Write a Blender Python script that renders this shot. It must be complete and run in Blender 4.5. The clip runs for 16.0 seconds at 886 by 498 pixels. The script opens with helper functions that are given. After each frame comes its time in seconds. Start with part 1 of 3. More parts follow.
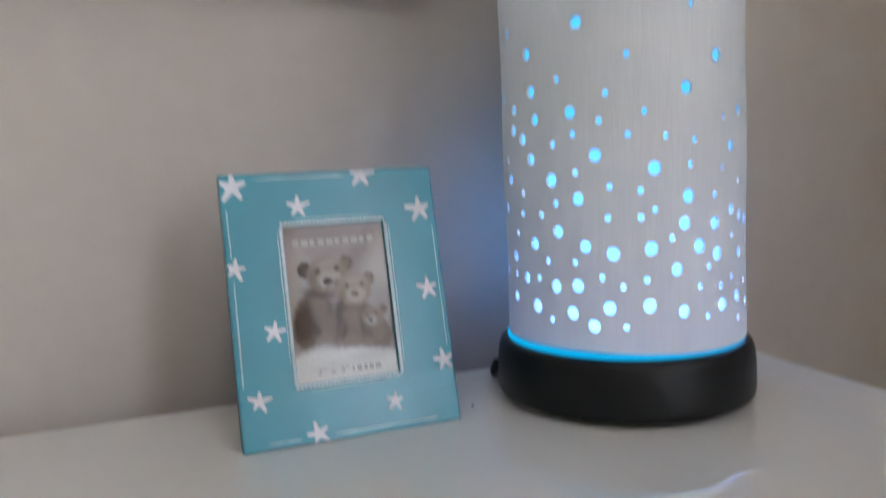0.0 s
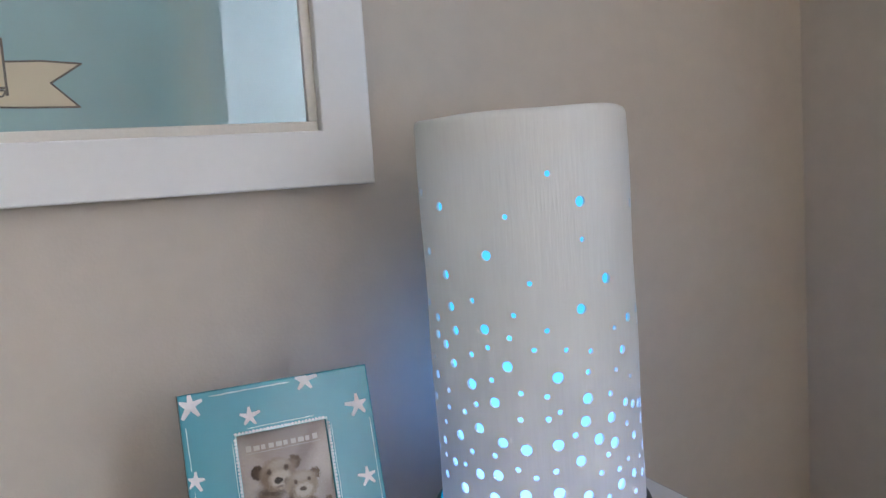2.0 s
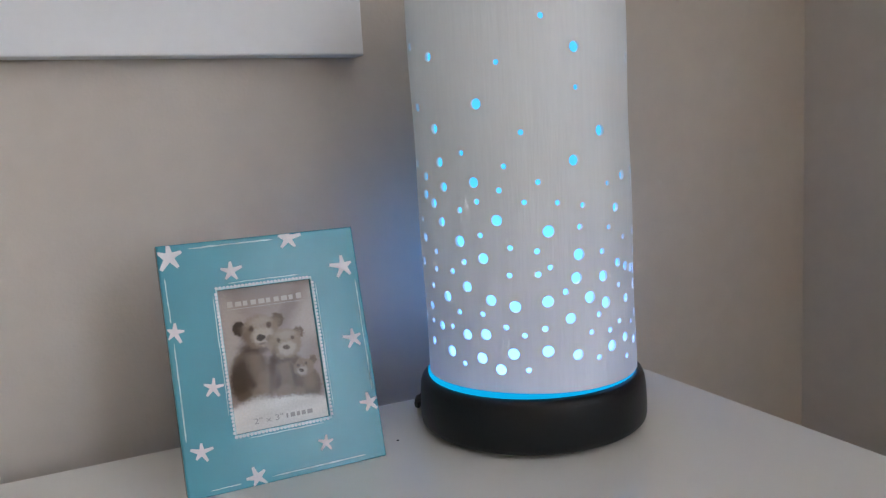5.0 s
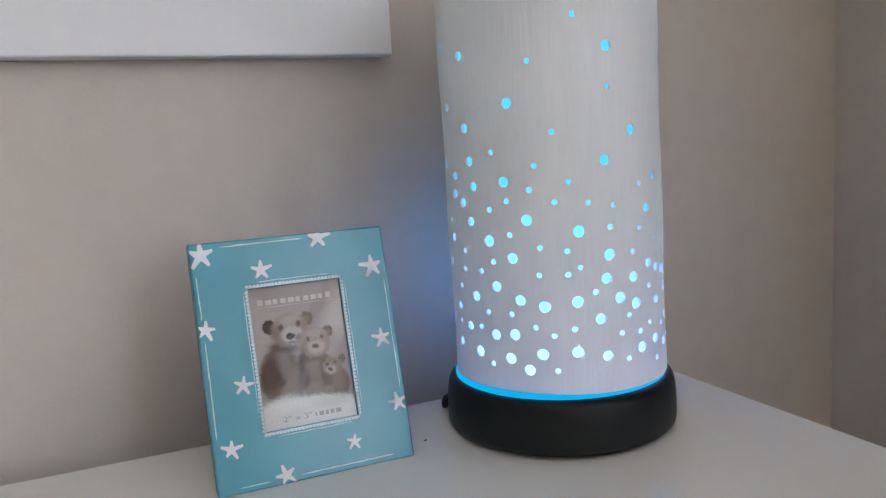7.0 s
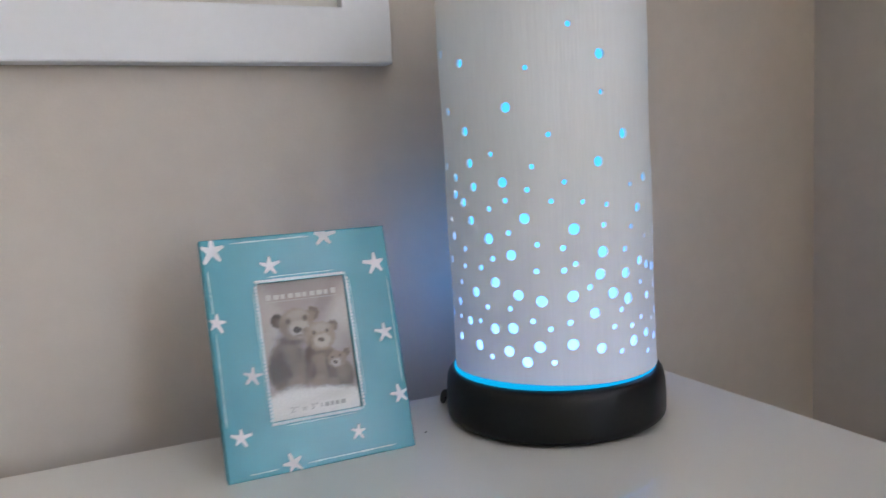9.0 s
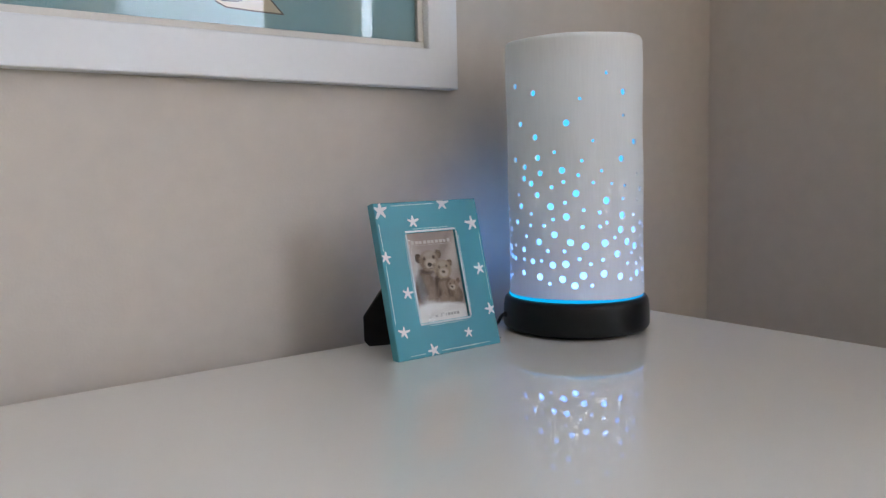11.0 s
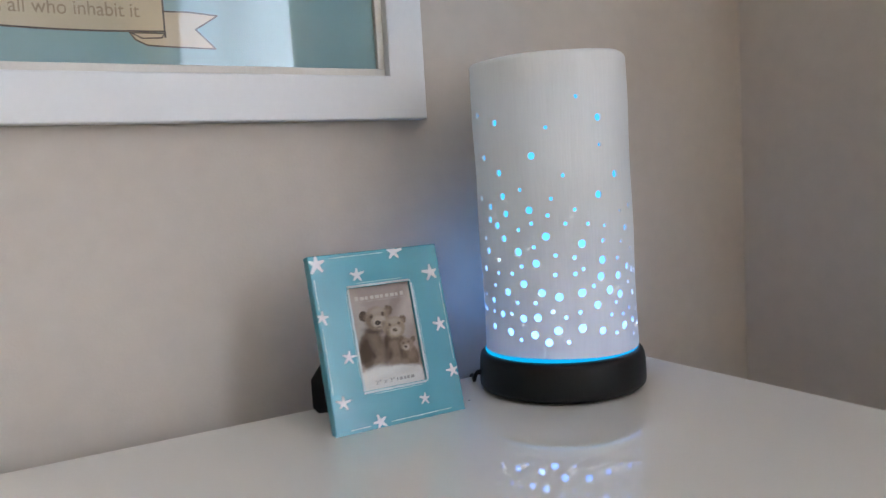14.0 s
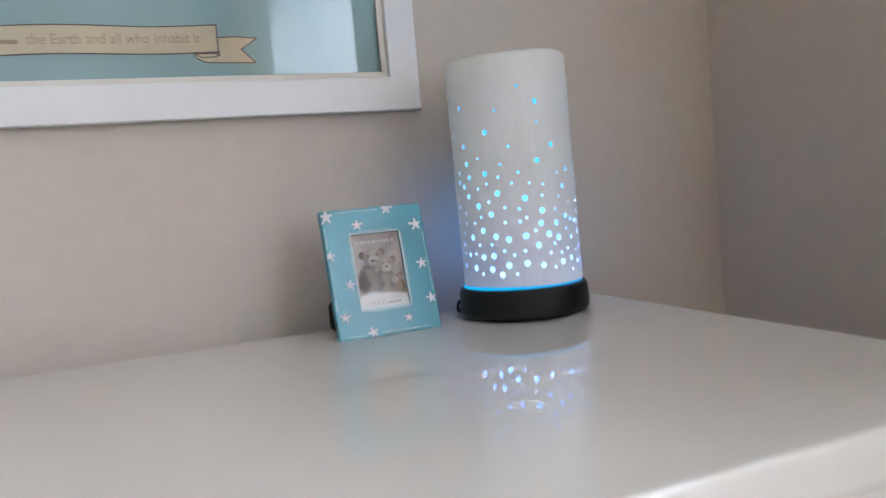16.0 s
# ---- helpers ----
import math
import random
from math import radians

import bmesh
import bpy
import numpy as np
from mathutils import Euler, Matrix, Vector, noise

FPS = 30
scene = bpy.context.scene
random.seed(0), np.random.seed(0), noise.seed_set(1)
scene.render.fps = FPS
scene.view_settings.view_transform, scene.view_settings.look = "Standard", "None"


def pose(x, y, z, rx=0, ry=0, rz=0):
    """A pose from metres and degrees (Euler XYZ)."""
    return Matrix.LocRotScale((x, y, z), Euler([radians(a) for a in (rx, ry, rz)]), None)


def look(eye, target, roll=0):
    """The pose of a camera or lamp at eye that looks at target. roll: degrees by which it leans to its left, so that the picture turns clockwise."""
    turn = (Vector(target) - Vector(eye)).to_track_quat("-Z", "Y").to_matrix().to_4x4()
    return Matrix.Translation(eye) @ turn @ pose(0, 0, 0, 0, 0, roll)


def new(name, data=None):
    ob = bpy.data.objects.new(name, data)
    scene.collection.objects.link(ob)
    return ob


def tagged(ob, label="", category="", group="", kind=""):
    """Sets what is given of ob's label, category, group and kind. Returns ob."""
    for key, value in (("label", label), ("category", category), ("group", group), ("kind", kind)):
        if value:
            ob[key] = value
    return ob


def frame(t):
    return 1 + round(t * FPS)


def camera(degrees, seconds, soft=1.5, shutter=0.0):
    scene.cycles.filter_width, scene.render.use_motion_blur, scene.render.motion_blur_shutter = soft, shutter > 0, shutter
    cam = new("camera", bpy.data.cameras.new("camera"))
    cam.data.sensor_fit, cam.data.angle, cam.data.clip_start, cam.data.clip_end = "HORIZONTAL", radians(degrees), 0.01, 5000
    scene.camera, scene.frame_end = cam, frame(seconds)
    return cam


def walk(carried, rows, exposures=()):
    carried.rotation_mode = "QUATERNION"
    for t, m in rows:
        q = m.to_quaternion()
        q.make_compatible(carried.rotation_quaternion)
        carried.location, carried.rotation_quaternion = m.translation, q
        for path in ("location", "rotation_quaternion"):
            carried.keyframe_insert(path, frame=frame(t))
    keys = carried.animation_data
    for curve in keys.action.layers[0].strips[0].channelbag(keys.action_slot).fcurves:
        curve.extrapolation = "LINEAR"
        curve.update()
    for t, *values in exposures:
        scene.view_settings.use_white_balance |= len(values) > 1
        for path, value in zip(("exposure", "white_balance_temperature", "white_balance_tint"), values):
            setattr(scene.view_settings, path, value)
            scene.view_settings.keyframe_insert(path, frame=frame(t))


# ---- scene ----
cam = camera(59.0, 16.0, soft=1.3, shutter=0.55)
PATH = [
    (0, (-0.163, -0.427, 0.917), (0.542, 1.43, 0.681), -2.1),
    (0.1, (-0.162, -0.434, 0.915), (0.527, 1.435, 0.744), -2.2),
    (0.3, (-0.150, -0.441, 0.917), (0.534, 1.426, 0.706), -3.0),
    (0.5, (-0.155, -0.443, 0.933), (0.62, 1.379, 0.653), -3.2),
    (1, (-0.158, -0.461, 0.987), (0.662, 1.339, 0.692), -3.0),
    (1.5, (-0.166, -0.465, 1.015), (0.661, 1.342, 0.788), -3.6),
    (2, (-0.167, -0.469, 1.01), (0.668, 1.338, 0.814), -3.8),
    (2.5, (-0.165, -0.464, 0.994), (0.705, 1.323, 0.768), -3.5),
    (3, (-0.168, -0.464, 0.98), (0.709, 1.317, 0.735), -3.4),
    (3.5, (-0.164, -0.463, 0.968), (0.687, 1.331, 0.724), -4.0),
    (4, (-0.164, -0.461, 0.958), (0.673, 1.333, 0.679), -3.4),
    (6.3, (-0.166, -0.469, 0.953), (0.667, 1.329, 0.679), -3.1),
    (6.5, (-0.168, -0.468, 0.956), (0.654, 1.335, 0.682), -3.0),
    (7, (-0.168, -0.462, 0.953), (0.621, 1.356, 0.683), -3.2),
    (7.5, (-0.165, -0.462, 0.953), (0.616, 1.362, 0.696), -3.7),
    (8, (-0.161, -0.465, 0.953), (0.607, 1.364, 0.701), -3.8),
    (8.5, (-0.162, -0.469, 0.952), (0.633, 1.353, 0.735), -3.3),
    (9, (-0.184, -0.475, 0.946), (0.648, 1.33, 0.717), -2.9),
    (9.2, (-0.205, -0.48, 0.949), (0.642, 1.315, 0.702), -3.2),
    (11.5, (-0.447, -0.583, 0.934), (0.789, 0.973, 0.715), -1.8),
    (11.9, (-0.4373, -0.5819, 0.9344), (0.8126, 0.9562, 0.6660), -2.56),
    (12, (-0.434, -0.581, 0.937), (0.83, 0.946, 0.668), -2.4),
    (12.1, (-0.4370, -0.5781, 0.9365), (0.8483, 0.9354, 0.6969), -3.25),
    (12.5, (-0.444, -0.562, 0.945), (0.869, 0.94, 0.802), -2.7),
    (13, (-0.442, -0.549, 0.952), (0.848, 0.976, 0.853), -2.5),
    (13.5, (-0.403, -0.55, 0.943), (0.807, 1.039, 0.838), -3.7),
    (14, (-0.306, -0.564, 0.956), (0.682, 1.166, 0.783), -3.4),
    (14.5, (-0.245, -0.587, 0.961), (0.533, 1.252, 0.843), -1.9),
    (15, (-0.221, -0.611, 0.958), (0.389, 1.291, 0.855), -1.7),
    (15.4, (-0.2221, -0.6338, 0.9405), (0.3930, 1.2665, 0.8386), -3.98),
    (15.5, (-0.222, -0.645, 0.936), (0.409, 1.25, 0.831), -3.5),
    (15.6, (-0.2274, -0.6627, 0.9318), (0.4349, 1.2211, 0.8189), -3.90),
    (16, (-0.297, -0.763, 0.924), (0.46, 1.082, 0.769), -5.0),
]
walk(cam, [(t, look(eye, target, roll)) for t, eye, target, roll in PATH],
     exposures=[(0, -0.07), (2, -0.02), (4, -0.09), (7, 0.0), (9.2, 0.06), (12, -0.05), (13, 0.0), (14.5, 0.1), (15.5, -0.02), (16, 0.1)])


# ---- world and light ----
world = bpy.data.worlds.new("world")
scene.world = world
world.use_nodes = True
wn = world.node_tree
sky = wn.nodes.new("ShaderNodeTexSky")
sky.sky_type = 'NISHITA'
sky.sun_disc = False
sky.sun_elevation, sky.sun_rotation = radians(40), radians(200)
wn.links.new(sky.outputs[0], wn.nodes["Background"].inputs[0])
wn.nodes["Background"].inputs[1].default_value = 0.08


def window_light(name, y0, y1, z0, z1, watts, colour):
    lamp = bpy.data.lights.new(name, 'AREA')
    lamp.shape, lamp.size, lamp.size_y = 'RECTANGLE', y1 - y0, z1 - z0
    lamp.energy, lamp.color = watts, colour
    ob = new(name, lamp)
    ob.matrix_world = look((0.54, (y0 + y1) / 2, (z0 + z1) / 2), (0, (y0 + y1) / 2, (z0 + z1) / 2))
    return ob


window_light("window_daylight", -2.84, -0.78, 0.85, 2.12, 93.0, (0.805, 0.905, 1.09))


# ---- materials ----
def mat(name, colour, rough=0.6, vary=0.06, scale=8.0, bump=0.0, bump_scale=300.0, metal=0.0, stretch=(1, 1, 1),
        fine=0.03, ior=1.5, coat=0.0):
    """A painted or plain surface: broad and fine colour variation, fine relief, uneven gloss."""
    m = bpy.data.materials.new(name)
    m.use_nodes = True
    n, l = m.node_tree.nodes, m.node_tree.links
    b = n["Principled BSDF"]
    b.inputs["Metallic"].default_value = metal
    b.inputs["IOR"].default_value = ior
    b.inputs["Coat Weight"].default_value = coat
    tc = n.new("ShaderNodeTexCoord")
    mp = n.new("ShaderNodeMapping")
    mp.inputs["Scale"].default_value = stretch
    l.new(tc.outputs["Object"], mp.inputs["Vector"])

    def noise_at(s, detail):
        t = n.new("ShaderNodeTexNoise")
        t.inputs["Scale"].default_value, t.inputs["Detail"].default_value = s, detail
        l.new(mp.outputs["Vector"], t.inputs["Vector"])
        return t

    def ranged(src, lo, hi):
        r = n.new("ShaderNodeMapRange")
        r.inputs["From Min"].default_value, r.inputs["From Max"].default_value = 0.3, 0.7
        r.inputs["To Min"].default_value, r.inputs["To Max"].default_value = lo, hi
        l.new(src, r.inputs["Value"])
        return r.outputs["Result"]

    broad, small = noise_at(scale, 3), noise_at(scale * 22, 4)
    mul = n.new("ShaderNodeMath")
    mul.operation = 'MULTIPLY'
    l.new(ranged(broad.outputs["Fac"], 1 - vary, 1 + vary), mul.inputs[0])
    l.new(ranged(small.outputs["Fac"], 1 - fine, 1 + fine), mul.inputs[1])
    vm = n.new("ShaderNodeVectorMath")
    vm.operation = 'SCALE'
    vm.inputs[0].default_value = colour
    l.new(mul.outputs[0], vm.inputs["Scale"])
    l.new(vm.outputs[0], b.inputs["Base Color"])
    l.new(ranged(small.outputs["Fac"], rough * 0.93, rough * 1.07), b.inputs["Roughness"])
    if bump:
        t = noise_at(bump_scale, 3)
        bp = n.new("ShaderNodeBump")
        bp.inputs["Strength"].default_value, bp.inputs["Distance"].default_value = bump, 0.0006
        l.new(t.outputs["Fac"], bp.inputs["Height"])
        l.new(bp.outputs["Normal"], b.inputs["Normal"])
    return m


def glow(name, low, high, z0, z1, strength):
    """An emissive surface: the light's fall-off from the diode ring in the base is put into its colour by height."""
    m = bpy.data.materials.new(name)
    m.use_nodes = True
    n, l = m.node_tree.nodes, m.node_tree.links
    n.remove(n["Principled BSDF"])
    e = n.new("ShaderNodeEmission")
    g = n.new("ShaderNodeNewGeometry")
    s = n.new("ShaderNodeSeparateXYZ")
    l.new(g.outputs["Position"], s.inputs[0])
    r = n.new("ShaderNodeMapRange")
    r.inputs["From Min"].default_value, r.inputs["From Max"].default_value = z0, z1
    l.new(s.outputs["Z"], r.inputs["Value"])
    p = n.new("ShaderNodeMath")
    p.operation = 'POWER'
    p.inputs[1].default_value = 0.55
    l.new(r.outputs["Result"], p.inputs[0])
    c = n.new("ShaderNodeMix")
    c.data_type = 'RGBA'
    c.inputs["A"].default_value, c.inputs["B"].default_value = (*low, 1), (*high, 1)
    l.new(p.outputs[0], c.inputs["Factor"])
    l.new(c.outputs["Result"], e.inputs["Color"])
    e.inputs["Strength"].default_value = strength
    l.new(e.outputs[0], n["Material Output"].inputs["Surface"])
    return m


def glass(name, ior=1.45):
    m = bpy.data.materials.new(name)
    m.use_nodes = True
    b = m.node_tree.nodes["Principled BSDF"]
    b.inputs["Transmission Weight"].default_value = 1.0
    b.inputs["Roughness"].default_value = 0.0
    b.inputs["IOR"].default_value = ior
    b.inputs["Base Color"].default_value = (0.98, 1.0, 0.99, 1)
    return m


def translucent(m, share, colour=(0.9, 0.9, 0.92)):
    """Let a little light through a thin wall or cloth."""
    n, l = m.node_tree.nodes, m.node_tree.links
    t, x = n.new("ShaderNodeBsdfTranslucent"), n.new("ShaderNodeMixShader")
    t.inputs["Color"].default_value = (*colour, 1)
    x.inputs[0].default_value = share
    l.new(n["Principled BSDF"].outputs[0], x.inputs[1])
    l.new(t.outputs[0], x.inputs[2])
    l.new(x.outputs[0], n["Material Output"].inputs["Surface"])


def see_through(m, share):
    """An open weave: part of what falls on it goes straight through."""
    n, l = m.node_tree.nodes, m.node_tree.links
    last = n["Material Output"].inputs["Surface"].links[0].from_socket
    t, x = n.new("ShaderNodeBsdfTransparent"), n.new("ShaderNodeMixShader")
    x.inputs[0].default_value = share
    l.new(last, x.inputs[1])
    l.new(t.outputs[0], x.inputs[2])
    l.new(x.outputs[0], n["Material Output"].inputs["Surface"])


WALL = mat("beige_wall_paint", (0.560, 0.490, 0.422), 0.75, 0.03, 2.5, 0.25, 420)
CREAM = mat("cream_wall_paint", (0.78, 0.67, 0.52), 0.8, 0.02, 2.0, 0.2, 300)
CEIL = mat("white_ceiling_paint", (0.82, 0.79, 0.74), 0.8, 0.02, 2.0, 0.2, 300)
CARPET = mat("beige_carpet", (0.66, 0.55, 0.42), 0.95, 0.1, 5.0, 0.8, 500)
TABLE = mat("white_lacquer", (0.765, 0.73, 0.675), 0.026, 0.012, 3.0, fine=0.0)
for k in list(TABLE.node_tree.nodes["Principled BSDF"].inputs["Roughness"].links):
    TABLE.node_tree.links.remove(k)
TABLE.node_tree.nodes["Principled BSDF"].inputs["Roughness"].default_value = 0.034
TABLE.node_tree.nodes["Principled BSDF"].inputs["IOR"].default_value = 1.52
TABLE.node_tree.nodes["Principled BSDF"].inputs["Coat Weight"].default_value = 0.4
TABLE.node_tree.nodes["Principled BSDF"].inputs["Coat Roughness"].default_value = 0.035
TRIM = mat("white_gloss_trim", (0.78, 0.78, 0.77), 0.35, 0.03, 6.0, 0.1, 80)
MOULD = mat("white_painted_moulding", (0.72, 0.71, 0.705), 0.42, 0.015, 9.0, 0.06, 160, fine=0.01)
SLIP = mat("cream_slip", (0.66, 0.62, 0.56), 0.6, 0.04, 20.0)
ART = mat("teal_art_paper", (0.265, 0.415, 0.435), 0.7, 0.07, 12.0, 0.2, 500)
RIBBON = mat("cream_ribbon_ink", (0.60, 0.49, 0.345), 0.7, 0.05, 25.0)
INK = mat("brown_ink", (0.115, 0.09, 0.08), 0.7, 0.1, 60.0)
LETTER = mat("faded_brown_ink", (0.36, 0.255, 0.17), 0.7, 0.1, 90.0)
CERAMIC = mat("white_bisque_ceramic", (0.80, 0.795, 0.78), 0.5, 0.035, 9.0, 0.30, 260, stretch=(3.2, 3.2, 0.22), fine=0.02)
translucent(CERAMIC, 0.024)
BASE = mat("black_satin_plastic", (0.006, 0.0065, 0.008), 0.38, 0.1, 30.0, 0.08, 500, ior=1.38)
RUBBER = mat("black_rubber", (0.01, 0.01, 0.01), 0.7, 0.1, 30.0)
TEAL = mat("teal_painted_wood", (0.068, 0.305, 0.385), 0.22, 0.03, 14.0, fine=0.004)
WHITE_PAINT = mat("white_brush_paint", (0.70, 0.72, 0.74), 0.45, 0.06, 120.0, 0.3, 600)
PALE_PAINT = mat("pale_teal_brush_paint", (0.42, 0.64, 0.67), 0.4, 0.2, 160.0, 0.3, 600)
FELT = mat("black_felt_board", (0.012, 0.011, 0.011), 0.9, 0.2, 80.0, 0.5, 900)
def printed_photo(name, ground, blobs, rough=0.7):
    """A soft printed photograph: blurred ellipses (u, v, ru, rv, turn, edge, strength, colour, fur) in mm laid one over another, with the paper's grain."""
    m = bpy.data.materials.new(name)
    m.use_nodes = True
    n, l = m.node_tree.nodes, m.node_tree.links
    uv = n.new("ShaderNodeUVMap")

    def noise_at(scale, detail):
        t = n.new("ShaderNodeTexNoise")
        t.inputs["Scale"].default_value, t.inputs["Detail"].default_value = scale, detail
        l.new(uv.outputs[0], t.inputs["Vector"])
        return t

    def shifted(scale, amount):
        sub, mad = n.new("ShaderNodeVectorMath"), n.new("ShaderNodeVectorMath")
        sub.operation, mad.operation = 'SUBTRACT', 'MULTIPLY_ADD'
        l.new(noise_at(scale, 3).outputs["Color"], sub.inputs[0])
        sub.inputs[1].default_value = (0.5, 0.5, 0.5)
        l.new(sub.outputs[0], mad.inputs[0])
        mad.inputs[1].default_value = (amount, amount, 0)
        l.new(uv.outputs[0], mad.inputs[2])
        return mad.outputs[0]
    smooth, furry = shifted(0.25, 2.2), shifted(0.9, 3.0)
    rgb = n.new("ShaderNodeRGB")
    rgb.outputs[0].default_value = (*ground, 1)
    last = rgb.outputs[0]
    for u, v, ru, rv, turn, edge, strength, colour, fur in blobs:
        mp = n.new("ShaderNodeMapping")
        mp.vector_type = 'TEXTURE'
        mp.inputs["Location"].default_value = (u, v, 0)
        mp.inputs["Rotation"].default_value = (0, 0, radians(turn))
        mp.inputs["Scale"].default_value = (ru, rv, 1)
        l.new(furry if fur else smooth, mp.inputs["Vector"])
        flat, size = n.new("ShaderNodeVectorMath"), n.new("ShaderNodeVectorMath")
        flat.operation, size.operation = 'MULTIPLY', 'LENGTH'
        flat.inputs[1].default_value = (1, 1, 0)
        l.new(mp.outputs[0], flat.inputs[0])
        l.new(flat.outputs[0], size.inputs[0])
        r = n.new("ShaderNodeMapRange")
        r.interpolation_type = 'SMOOTHSTEP'
        r.inputs["From Min"].default_value, r.inputs["From Max"].default_value = 1 - edge, 1 + edge
        r.inputs["To Min"].default_value, r.inputs["To Max"].default_value = strength, 0
        l.new(size.outputs["Value"], r.inputs["Value"])
        x = n.new("ShaderNodeMix")
        x.data_type = 'RGBA'
        l.new(r.outputs["Result"], x.inputs["Factor"])
        l.new(last, x.inputs["A"])
        x.inputs["B"].default_value = (*colour, 1)
        last = x.outputs["Result"]
    r, vm = n.new("ShaderNodeMapRange"), n.new("ShaderNodeVectorMath")
    r.inputs["From Min"].default_value, r.inputs["From Max"].default_value = 0.3, 0.7
    r.inputs["To Min"].default_value, r.inputs["To Max"].default_value = 0.93, 1.07
    l.new(noise_at(1.1, 4).outputs["Fac"], r.inputs["Value"])
    vm.operation = 'SCALE'
    l.new(last, vm.inputs[0])
    l.new(r.outputs["Result"], vm.inputs["Scale"])
    l.new(vm.outputs[0], n["Principled BSDF"].inputs["Base Color"])
    n["Principled BSDF"].inputs["Roughness"].default_value = rough
    n["Principled BSDF"].inputs["IOR"].default_value = 1.25
    return m


